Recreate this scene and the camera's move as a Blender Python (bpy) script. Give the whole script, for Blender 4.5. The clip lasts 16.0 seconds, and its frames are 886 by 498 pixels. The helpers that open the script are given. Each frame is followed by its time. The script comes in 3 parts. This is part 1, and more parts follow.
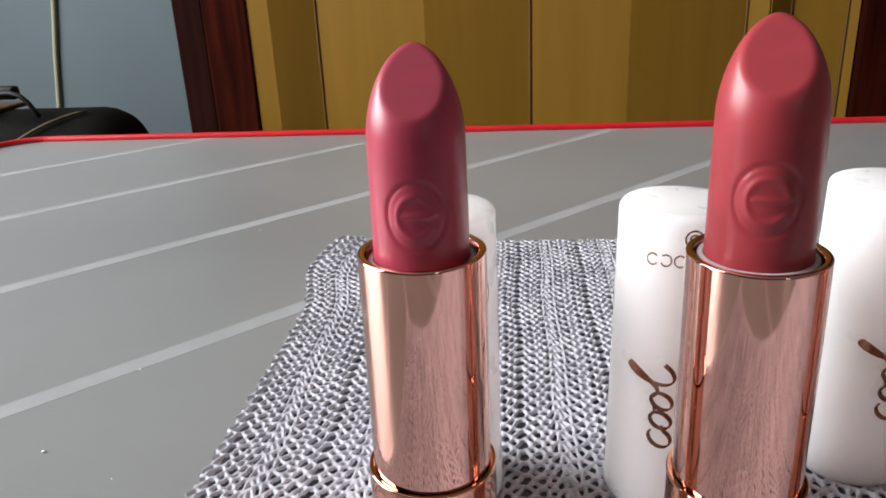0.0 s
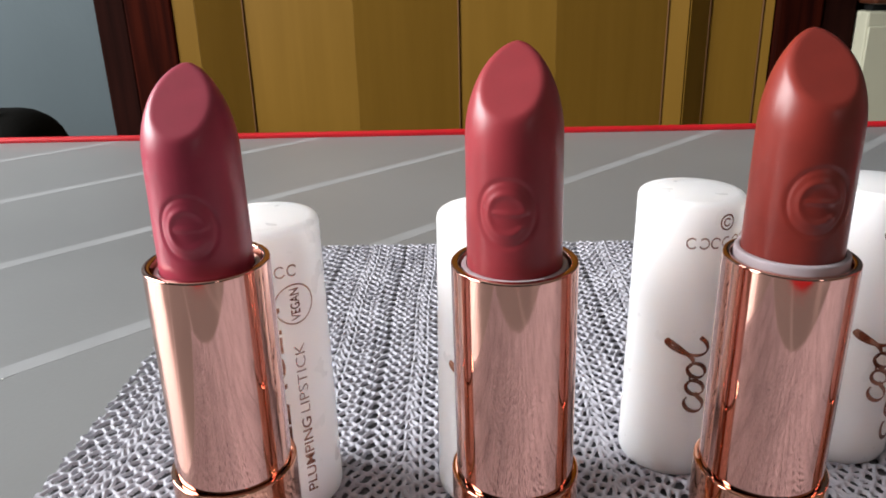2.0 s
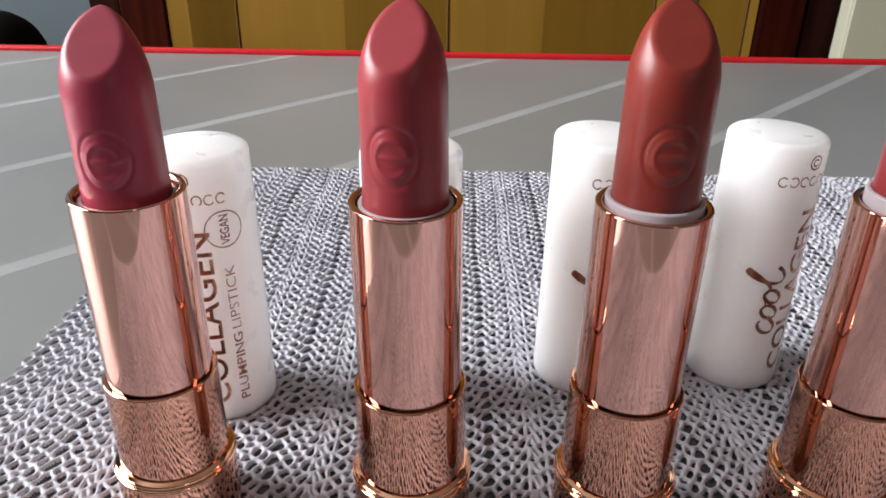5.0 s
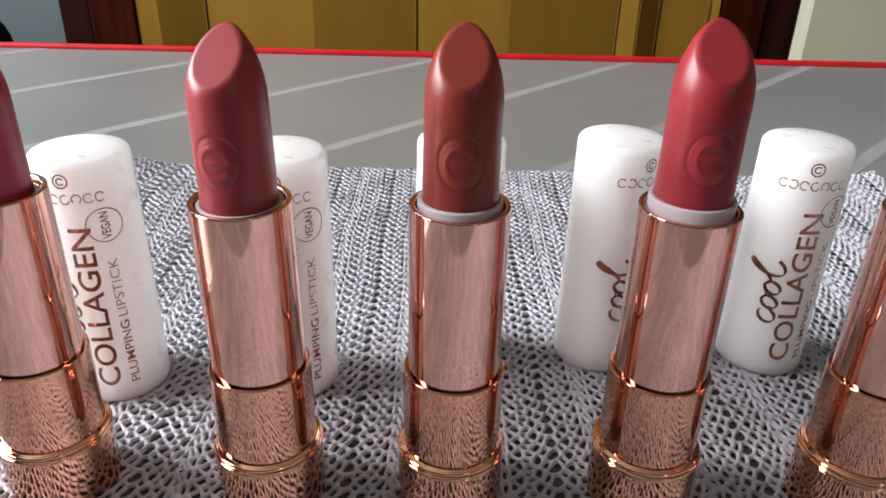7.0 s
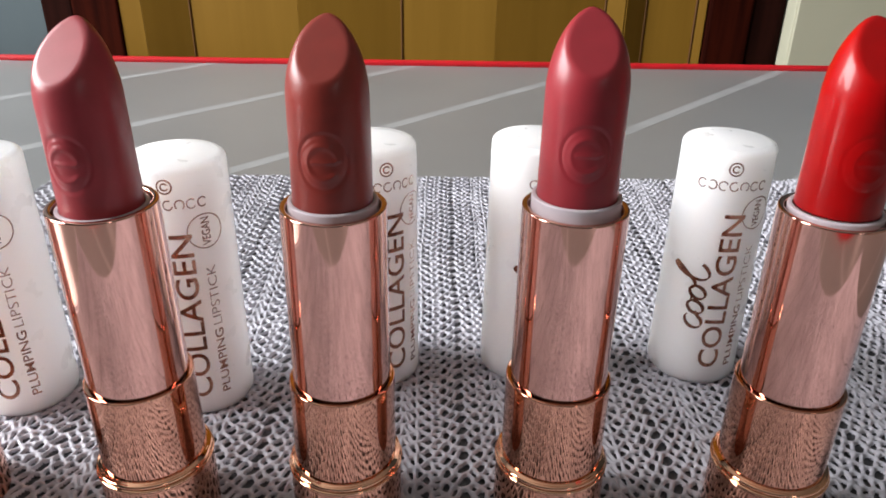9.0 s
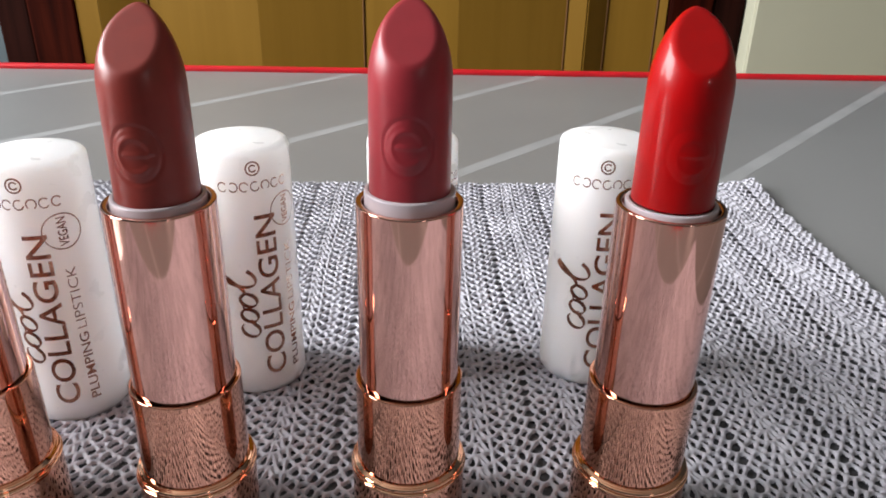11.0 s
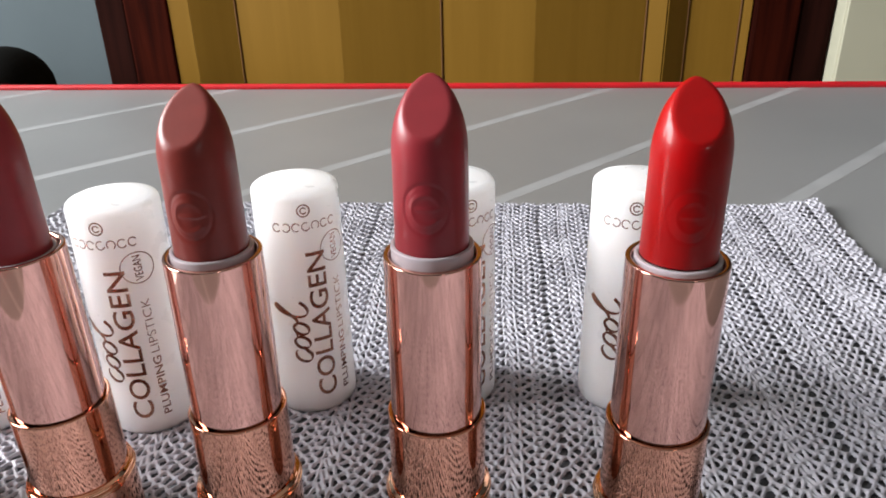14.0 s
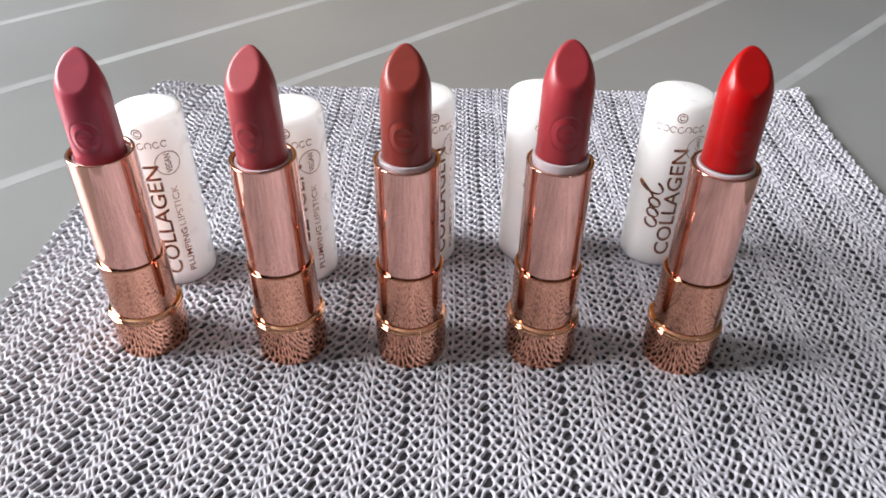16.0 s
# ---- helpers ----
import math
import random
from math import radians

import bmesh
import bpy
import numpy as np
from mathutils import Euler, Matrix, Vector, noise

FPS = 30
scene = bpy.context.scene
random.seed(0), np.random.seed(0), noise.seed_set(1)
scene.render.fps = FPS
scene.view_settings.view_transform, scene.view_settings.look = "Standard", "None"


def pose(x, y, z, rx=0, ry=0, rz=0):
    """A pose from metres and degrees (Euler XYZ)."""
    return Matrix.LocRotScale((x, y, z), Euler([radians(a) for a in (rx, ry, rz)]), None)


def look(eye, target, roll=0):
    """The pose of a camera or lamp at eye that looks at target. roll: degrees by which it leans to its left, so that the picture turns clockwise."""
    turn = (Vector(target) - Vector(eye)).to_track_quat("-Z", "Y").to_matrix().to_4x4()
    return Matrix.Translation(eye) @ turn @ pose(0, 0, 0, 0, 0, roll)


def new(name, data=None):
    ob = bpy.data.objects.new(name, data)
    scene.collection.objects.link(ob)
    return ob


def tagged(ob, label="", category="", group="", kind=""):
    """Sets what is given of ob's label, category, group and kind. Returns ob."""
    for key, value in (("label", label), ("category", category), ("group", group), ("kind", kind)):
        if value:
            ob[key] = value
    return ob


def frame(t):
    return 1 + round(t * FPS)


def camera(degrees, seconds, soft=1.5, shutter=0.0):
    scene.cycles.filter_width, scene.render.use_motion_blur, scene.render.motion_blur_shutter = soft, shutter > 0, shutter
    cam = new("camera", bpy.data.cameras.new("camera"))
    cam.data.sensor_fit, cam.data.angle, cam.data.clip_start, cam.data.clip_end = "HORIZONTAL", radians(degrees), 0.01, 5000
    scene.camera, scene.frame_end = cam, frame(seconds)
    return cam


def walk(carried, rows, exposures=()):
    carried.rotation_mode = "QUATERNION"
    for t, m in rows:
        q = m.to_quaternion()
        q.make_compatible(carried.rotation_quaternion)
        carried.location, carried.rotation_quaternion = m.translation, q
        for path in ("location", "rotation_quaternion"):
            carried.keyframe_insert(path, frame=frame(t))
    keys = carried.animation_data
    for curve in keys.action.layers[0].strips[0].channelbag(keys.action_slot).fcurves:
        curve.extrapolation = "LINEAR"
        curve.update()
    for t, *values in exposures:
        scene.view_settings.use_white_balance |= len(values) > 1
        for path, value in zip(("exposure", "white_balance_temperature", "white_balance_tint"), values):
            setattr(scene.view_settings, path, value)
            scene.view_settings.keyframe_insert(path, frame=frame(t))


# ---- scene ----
LENS = 61.44
cam = camera(LENS, 16.0, soft=1.8)
# seconds, eye in metres, yaw, pitch, roll in degrees
ROWS = [
    (0.0, -0.0607, -0.0849, 0.0909, 5.24, -20.30, 2.52),
    (0.5, -0.0570, -0.0858, 0.0925, 4.44, -20.16, 1.99),
    (1.0, -0.0488, -0.0885, 0.0935, 3.49, -20.08, 2.49),
    (1.5, -0.0443, -0.0874, 0.0932, 2.86, -20.14, 1.48),
    (2.0, -0.0397, -0.0883, 0.0930, 1.19, -20.34, 1.47),
    (2.5, -0.0344, -0.0894, 0.0954, 0.52, -20.31, 1.17),
    (3.0, -0.0310, -0.0888, 0.0957, -0.10, -20.30, 0.78),
    (3.5, -0.0297, -0.0892, 0.0950, 0.09, -20.75, 0.30),
    (3.7, -0.0294, -0.0903, 0.0945, 0.24, -21.65, 0.29),
    (5.8, -0.0195, -0.1034, 0.1046, 1.30, -27.45, -1.31),
    (6.0, -0.0157, -0.1057, 0.1057, 0.82, -27.45, -2.07),
    (6.5, -0.0083, -0.1064, 0.1029, -0.08, -27.47, -1.51),
    (7.0, -0.0030, -0.1073, 0.1051, 0.19, -27.00, -1.14),
    (7.5, 0.0002, -0.1080, 0.1048, 0.28, -26.58, -0.91),
    (8.0, 0.0069, -0.1050, 0.1039, 0.00, -26.10, -0.54),
    (8.2, 0.0091, -0.1040, 0.1026, 0.09, -26.16, -0.61),
    (10.3, 0.0274, -0.1028, 0.1012, -1.15, -25.61, -0.83),
    (10.5, 0.0300, -0.1037, 0.1002, -1.59, -25.26, -1.08),
    (11.0, 0.0370, -0.1023, 0.0991, -1.64, -25.21, -1.05),
    (11.5, 0.0419, -0.1027, 0.1004, -1.73, -25.15, -0.93),
    (12.0, 0.0475, -0.1026, 0.1013, -1.58, -25.06, -1.14),
    (12.5, 0.0530, -0.1015, 0.1004, -1.55, -25.01, -1.52),
    (13.0, 0.0585, -0.1002, 0.0995, -1.34, -25.24, -0.99),
    (13.5, 0.0581, -0.0987, 0.0982, 2.72, -25.35, -0.22),
    (14.0, 0.0465, -0.1078, 0.1105, 4.21, -25.32, 1.34),
    (14.5, 0.0330, -0.1230, 0.1237, 3.46, -26.90, 2.18),
    (15.0, 0.0187, -0.1356, 0.1365, 4.13, -29.83, 1.68),
    (15.5, 0.0128, -0.1477, 0.1437, 2.60, -32.61, 1.23),
    (16.0, 0.0120, -0.1537, 0.1457, 1.42, -36.52, -0.20),
]
walk(cam, [(t, pose(x, y, z, 90 + pitch, roll, yaw)) for t, x, y, z, yaw, pitch, roll in ROWS],
     exposures=[(0.0, -0.39), (3.5, -0.37), (6.2, -0.30), (8.0, -0.20), (12.5, -0.09), (14.5, -0.08), (16.0, 0.0)])

# ---- light ----
MM = 0.001
ROOM = pose(0, 0, 0, 0, 0, -1.52)      # the room stands a little askew to the row of lipsticks
world = bpy.data.worlds.new("daylight")
scene.world = world
world.use_nodes = True
wn = world.node_tree
sky = wn.nodes.new("ShaderNodeTexSky")
sky.sky_type, sky.sun_disc = "NISHITA", False
sky.sun_elevation, sky.sun_rotation = radians(38), radians(285)
wn.nodes["Background"].inputs["Strength"].default_value = 0.1
wn.links.new(sky.outputs["Color"], wn.nodes["Background"].inputs["Color"])


def window_light(name, eye, target, wide, high, watts, colour):
    lamp = bpy.data.lights.new(name, "AREA")
    lamp.shape, lamp.size, lamp.size_y, lamp.energy, lamp.color = "RECTANGLE", wide, high, watts, colour
    ob = new(name, lamp)
    ob.matrix_world = ROOM @ look(eye, target)
    return ob


# the daylight of the two window openings
window_light("window_light_side", (-1.66, 0.06, 0.78), (0.0, 0.06, 0.22), 1.18, 1.21, 117, (0.985, 0.985, 1.0))
window_light("window_light_front", (1.40, -2.26, 0.80), (0.5, 0.0, 0.3), 0.32, 0.40, 2.6, (1.0, 0.97, 0.92))


# ---- materials ----
def material(name, colour, rough=0.5, metal=0.0, **more):
    m = bpy.data.materials.new(name)
    m.use_nodes = True
    p = m.node_tree.nodes["Principled BSDF"]
    p.inputs["Base Color"].default_value = (*colour, 1)
    p.inputs["Roughness"].default_value = rough
    p.inputs["Metallic"].default_value = metal
    for key, value in more.items():
        p.inputs[key.replace("_", " ")].default_value = value
    return m


def noise_node(m, scale, detail=3.0, stretch=(1, 1, 1), rough=0.5):
    n = m.node_tree.nodes
    co, mp, tx = n.new("ShaderNodeTexCoord"), n.new("ShaderNodeMapping"), n.new("ShaderNodeTexNoise")
    mp.inputs["Scale"].default_value = stretch
    tx.inputs["Scale"].default_value, tx.inputs["Detail"].default_value = scale, detail
    tx.inputs["Roughness"].default_value = rough
    m.node_tree.links.new(co.outputs["Object"], mp.inputs["Vector"])
    m.node_tree.links.new(mp.outputs["Vector"], tx.inputs["Vector"])
    return tx


def vary(m, a, b, scale, detail=3.0, stretch=(1, 1, 1), low=0.35, high=0.65, to="Base Color"):
    """Drives the base colour (or a value) between a and b by noise."""
    tx = noise_node(m, scale, detail, stretch)
    ramp = m.node_tree.nodes.new("ShaderNodeValToRGB")
    e = ramp.color_ramp.elements
    e[0].position, e[1].position = low, high
    if to == "Base Color":
        e[0].color, e[1].color = (*a, 1), (*b, 1)
    else:
        e[0].color, e[1].color = (a, a, a, 1), (b, b, b, 1)
    m.node_tree.links.new(tx.outputs["Fac"], ramp.inputs["Fac"])
    m.node_tree.links.new(ramp.outputs["Color"], m.node_tree.nodes["Principled BSDF"].inputs[to])
    return ramp


def relief(m, scale, strength, depth, detail=3.0, stretch=(1, 1, 1)):
    tx = noise_node(m, scale, detail, stretch)
    bump = m.node_tree.nodes.new("ShaderNodeBump")
    bump.inputs["Strength"].default_value, bump.inputs["Distance"].default_value = strength, depth
    m.node_tree.links.new(tx.outputs["Fac"], bump.inputs["Height"])
    m.node_tree.links.new(bump.outputs["Normal"], m.node_tree.nodes["Principled BSDF"].inputs["Normal"])
    return m


copper = material("rose_gold", (0.73, 0.365, 0.25), 0.03, 1.0)
sleeve_copper = material("pink_rose_gold", (0.78, 0.43, 0.35), 0.03, 1.0)
vary(sleeve_copper, 0.03, 0.075, 60, to="Roughness")
vary(copper, 0.02, 0.05, 60, to="Roughness")
gold = material("polished_gold_ring", (0.82, 0.45, 0.29), 0.06, 1.0)
foil = material("copper_foil_print", (0.38, 0.17, 0.11), 0.16, 0.9)
vary(foil, (0.28, 0.12, 0.08), (0.46, 0.22, 0.14), 500)
foil_thin = material("thin_foil_print", (0.50, 0.29, 0.22), 0.2, 0.8)
cup_white = material("white_cup_plastic", (0.55, 0.48, 0.51), 0.35)

frosted = material("frosted_white_plastic", (0.97, 0.97, 0.965), 0.30, Coat_Weight=0.15, Coat_Roughness=0.15, Subsurface_Weight=1.0, Subsurface_Scale=0.018)
frosted.node_tree.nodes["Principled BSDF"].inputs["Subsurface Radius"].default_value = (1.0, 0.95, 0.9)
vary(frosted, 0.26, 0.40, 160, to="Roughness")

mat_yarn = material("grey_coated_yarn", (0.54, 0.54, 0.61), 0.55)
vary(mat_yarn, (0.36, 0.355, 0.40), (0.455, 0.45, 0.50), 60)
# shade inside the mat's holes, put into a colour darker than the cover
hole_shade_mat = material("mat_hole_shade", (0.09, 0.09, 0.10), 0.7)
vary(hole_shade_mat, (0.055, 0.055, 0.063), (0.11, 0.11, 0.125), 700)

cover_grey = material("grey_table_cover", (0.26, 0.265, 0.265), 0.33)
vary(cover_grey, (0.205, 0.208, 0.206), (0.23, 0.233, 0.231), 9, 6)
relief(cover_grey, 900, 0.12, 0.0003, 2)
stripe_white = material("pale_grey_print", (0.38, 0.385, 0.385), 0.45)
vary(stripe_white, (0.292, 0.299, 0.302), (0.338, 0.345, 0.349), 40)
lint = material("white_lint", (0.8, 0.8, 0.78), 0.7)
red_piping = material("red_piping", (0.62, 0.012, 0.022), 0.38)
vary(red_piping, (0.50, 0.005, 0.012), (0.60, 0.009, 0.017), 60)

wall_blue = material("pale_blue_wall_paint", (0.10, 0.127, 0.142), 0.8)
vary(wall_blue, (0.060, 0.081, 0.089), (0.072, 0.096, 0.105), 4, 5)
relief(wall_blue, 120, 0.15, 0.002)
wall_cream = material("ochre_wall_paint", (0.24, 0.21, 0.16), 0.8)
vary(wall_cream, (0.15, 0.13, 0.10), (0.18, 0.16, 0.125), 4, 5)
ceiling_white = material("white_ceiling_paint", (0.5, 0.5, 0.48), 0.85)
vary(ceiling_white, (0.37, 0.37, 0.35), (0.41, 0.41, 0.39), 3)
floor_wood = material("brown_floor_boards", (0.22, 0.13, 0.07), 0.45)
vary(floor_wood, (0.15, 0.085, 0.045), (0.28, 0.17, 0.10), 5, 6, (1, 12, 1))
door_tan = material("tan_folding_door", (0.31, 0.165, 0.027), 0.5, Specular_IOR_Level=0.12)
vary(door_tan, (0.165, 0.086, 0.010), (0.184, 0.097, 0.0125), 10, 5, (6, 6, 0.35))
mahogany = material("dark_mahogany", (0.055, 0.012, 0.009), 0.75, Specular_IOR_Level=0.02)
vary(mahogany, (0.012, 0.0020, 0.0012), (0.034, 0.0050, 0.0022), 10, 6, (9, 9, 0.5))
mahogany_dark = material("blackish_mahogany", (0.02, 0.006, 0.005), 0.75, Specular_IOR_Level=0.02)
vary(mahogany_dark, (0.009, 0.0028, 0.002), (0.018, 0.005, 0.0035), 10, 6, (9, 9, 0.5))
hinge_brown = material("brown_hinge_strip", (0.10, 0.045, 0.012), 0.6, Specular_IOR_Level=0.2)
cream_paint = material("cream_lacquer", (0.60, 0.59, 0.46), 0.4)
vary(cream_paint, (0.44, 0.435, 0.325), (0.49, 0.485, 0.365), 3)
brown_top = material("brown_worktop", (0.16, 0.05, 0.025), 0.4)
vary(brown_top, (0.050, 0.012, 0.005), (0.085, 0.024, 0.010), 8, 5, (1, 10, 10))
black_leather = material("black_leather", (0.0045, 0.0042, 0.0036), 0.8, Specular_IOR_Level=0.05)
relief(black_leather, 220, 0.3, 0.002)
brown_rail = material("dull_brown_wood", (0.05, 0.03, 0.018), 0.6, Specular_IOR_Level=0.2)
vary(brown_rail, (0.035, 0.02, 0.012), (0.065, 0.04, 0.024), 12, 4, (1, 8, 8))
# cable rubber; also the black for the shaded gap under the cabinet top
rubber_and_gap_black = material("black_cable_rubber_and_gap_shade", (0.006, 0.006, 0.006), 0.6, Specular_IOR_Level=0.2)
tan_seam = material("tan_piping", (0.07, 0.05, 0.025), 0.7, Specular_IOR_Level=0.2)
steel = material("grey_steel", (0.35, 0.35, 0.36), 0.35, 0.9)
conduit_cream = material("cream_conduit", (0.20, 0.195, 0.125), 0.7)


# ---- building helpers ----
def mesh_of(name, verts, faces, mat, smooth=False):
    me = bpy.data.meshes.new(name)
    me.from_pydata([tuple(v) for v in verts], [], [tuple(f) for f in faces])
    me.materials.append(mat)
    if smooth:
        me.polygons.foreach_set("use_smooth", [True] * len(me.polygons))
    me.update()
    return me


def mesh_from(name, bm, mat, smooth=False):
    me = bpy.data.meshes.new(name)
    bmesh.ops.recalc_face_normals(bm, faces=bm.faces[:])
    bm.to_mesh(me)
    bm.free()
    me.materials.append(mat)
    if smooth:
        me.polygons.foreach_set("use_smooth", [True] * len(me.polygons))
    return me


def part(name, me, parent, label=""):
    """A mesh as one object under a thing or a part."""
    ob = new(name, me)
    ob.parent = parent
    return tagged(ob, label) if label else ob


def empty(name, m):
    ob = new(name)
    ob.empty_display_size = 0.01
    ob.matrix_world = m
    return ob


def box(x0, x1, y0, y1, z0, z1, bevel=0.0, segments=2, bm=None):
    bm = bm or bmesh.new()
    got = bmesh.ops.create_cube(bm, size=1.0)["verts"]
    bmesh.ops.scale(bm, vec=(x1 - x0, y1 - y0, z1 - z0), verts=got)
    bmesh.ops.translate(bm, vec=((x0 + x1) / 2, (y0 + y1) / 2, (z0 + z1) / 2), verts=got)
    if bevel:
        edges = list({e for v in got for e in v.link_edges})
        bmesh.ops.bevel(bm, geom=edges, offset=bevel, segments=segments, profile=0.5, affect="EDGES")
    return bm


def revolve(profile, steps=72, closed=False):
    """Verts and faces of a profile of (radius, z) turned about z; a radius of 0 closes it in one point."""
    verts, faces, rings = [], [], []
    for r, z in profile:
        if r <= 0:
            rings.append([len(verts)] * steps)
            verts.append((0, 0, z))
        else:
            rings.append(list(range(len(verts), len(verts) + steps)))
            verts += [(r * math.cos(2 * math.pi * k / steps), r * math.sin(2 * math.pi * k / steps), z) for k in range(steps)]
    pairs = list(zip(rings, rings[1:])) + ([(rings[-1], rings[0])] if closed else [])
    for a, b in pairs:
        for k in range(steps):
            n = (k + 1) % steps
            f = [a[k], a[n], b[n], b[k]]
            faces.append([v for i, v in enumerate(f) if v not in f[:i]])
    return verts, faces


def arc(cx, cz, r, a0, a1, n):
    """Points of a rounded edge of a profile; angles in degrees."""
    return [(cx + r * math.cos(radians(a0 + (a1 - a0) * i / n)), cz + r * math.sin(radians(a0 + (a1 - a0) * i / n))) for i in range(n + 1)]


def tube(points, radius, sides=10, ends=True):
    """Verts and faces of a round cord along points."""
    pts = [Vector(p) for p in points]
    verts, faces = [], []
    for i, p in enumerate(pts):
        way = (pts[min(i + 1, len(pts) - 1)] - pts[max(i - 1, 0)]).normalized()
        side = way.cross(Vector((0, 0, 1)))
        side = side.normalized() if side.length > 1e-4 else Vector((1, 0, 0))
        up = side.cross(way)
        verts += [p + radius * (math.cos(2 * math.pi * k / sides) * side + math.sin(2 * math.pi * k / sides) * up) for k in range(sides)]
    for i in range(len(pts) - 1):
        for k in range(sides):
            n = (k + 1) % sides
            faces.append((i * sides + k, i * sides + n, (i + 1) * sides + n, (i + 1) * sides + k))
    if ends:
        faces += [tuple(range(sides))[::-1], tuple(range(len(verts) - sides, len(verts)))]
    return verts, faces


# ---- the room ----
FLOOR, CEIL = -0.757, 1.72
WX0, WX1, WY0, WY1 = -1.60, 1.90, -2.20, 1.014
DOOR0, DOOR1, DOORTOP = -0.470, 0.364, 1.25
POST0, POST1, POSTY = -0.582, 0.468, 0.985


def structure(name, bm, mat, label):
    ob = new(name, mesh_from(name, bm, mat))
    ob.matrix_world = ROOM
    return tagged(ob, label, "wall" if name.startswith("wall") else name, kind="structure")


structure("floor", box(WX0 - 0.12, WX1 + 0.12, WY0 - 0.12, WY1 + 0.12, FLOOR - 0.1, FLOOR), floor_wood, "brown wooden floor of the room")
structure("ceiling", box(WX0 - 0.12, WX1 + 0.12, WY0 - 0.12, WY1 + 0.12, CEIL, CEIL + 0.1), ceiling_white, "plain white painted ceiling")
bm = box(WX0, DOOR0, WY1, WY1 + 0.12, FLOOR, CEIL)
box(DOOR0, DOOR1, WY1, WY1 + 0.12, DOORTOP, CEIL, bm=bm)
box(DOOR1, WX1, WY1, WY1 + 0.12, FLOOR, CEIL, bm=bm)
structure("wall_north", bm, wall_blue, "pale blue painted wall round the folding door")
structure("wall_east", box(WX1, WX1 + 0.12, WY0, WY1, FLOOR, CEIL), wall_cream, "plain ochre painted wall")
# west and south walls, each with a window opening
bm = box(WX0 - 0.12, WX0, WY0, -0.56, FLOOR, CEIL)
box(WX0 - 0.12, WX0, 0.68, WY1 + 0.12, FLOOR, CEIL, bm=bm)
box(WX0 - 0.12, WX0, -0.56, 0.68, FLOOR, 0.14, bm=bm)
box(WX0 - 0.12, WX0, -0.56, 0.68, 1.42, CEIL, bm=bm)
structure("wall_west", bm, wall_blue, "pale blue painted wall with a window opening")
bm = box(WX0, 1.20, WY0 - 0.12, WY0, FLOOR, CEIL)
box(1.70, WX1, WY0 - 0.12, WY0, FLOOR, CEIL, bm=bm)
box(1.20, 1.70, WY0 - 0.12, WY0, FLOOR, 0.50, bm=bm)
box(1.20, 1.70, WY0 - 0.12, WY0, 1.10, CEIL, bm=bm)
structure("wall_south", bm, wall_blue, "pale blue painted wall with a window opening")

# door surround: two mahogany posts with a moulded step and a head
surround = tagged(empty("door_frame", ROOM @ pose(0, 0, FLOOR)), "dark mahogany door frame round the folding door", "door frame", kind="structure")


def post_band(x0, x1, y0):
    """One moulded board of a post."""
    return box(x0, x1, y0, WY1 + 0.06, 0, DOORTOP - FLOOR, 0.003)


for outer, groove, inner in ((POST0, POST0 + 0.045, DOOR0), (POST1, POST1 - 0.045, DOOR1)):
    part("casing", mesh_from("casing", post_band(min(outer, groove), max(outer, groove), POSTY + 0.003), mahogany_dark), surround, "blackish brown casing board")
    part("post", mesh_from("post", post_band(min(inner, groove), max(inner, groove), POSTY), mahogany), surround)
part("head", mesh_from("head", box(POST0, POST1, POSTY - 0.02, WY1 + 0.06, DOORTOP - FLOOR, DOORTOP - FLOOR + 0.08, 0.004), mahogany), surround)

# concertina door: slats that fold to and fro
folding_door = tagged(empty("folding_door", ROOM @ pose(0, 0, FLOOR)), "tan wood-grained concertina folding door, closed", "door", kind="structure")
FOLDS = [(-0.4690, 0.992), (-0.438, 0.991), (-0.3755, 1.0130), (-0.215, 0.9955), (-0.0687, 1.0130), (0.067, 0.9955), (0.222, 1.0110), (0.249, 1.0000),
         (0.280, 1.0140), (0.349, 1.0060), (0.3630, 1.0000)]
CREASES = (2, 4, 6, 8, 9)      # the folds that turn away from the room, with a dark strip in them


def slat(a, b, ridge_a, ridge_b):
    """One upright slat; slats that meet towards the room close up to one smooth edge."""
    dx, dy = b[0] - a[0], b[1] - a[1]
    wide = math.hypot(dx, dy)
    bm = box(-0.0005 if ridge_a else 0.0008, wide + (0.0005 if ridge_b else -0.0008), -0.004, 0.004, 0.01, DOORTOP - FLOOR - 0.01, 0.0004, 1)
    bmesh.ops.transform(bm, matrix=pose(a[0], a[1], 0, 0, 0, math.degrees(math.atan2(dy, dx))), verts=bm.verts[:])
    return mesh_from("slat", bm, door_tan)


for k in range(len(FOLDS) - 1):
    part("slat", slat(FOLDS[k], FOLDS[k + 1], k not in CREASES, k + 1 not in CREASES), folding_door)
for k in CREASES:
    x, y = FOLDS[k]
    v, f = tube([(x, y - 0.0045, z) for z in (0.02, 0.7, 1.3, DOORTOP - FLOOR - 0.02)], 0.0017, 8)
    part("hinge", mesh_of("hinge", v, f, hinge_brown, True), folding_door, "dark hinge strip in the fold")

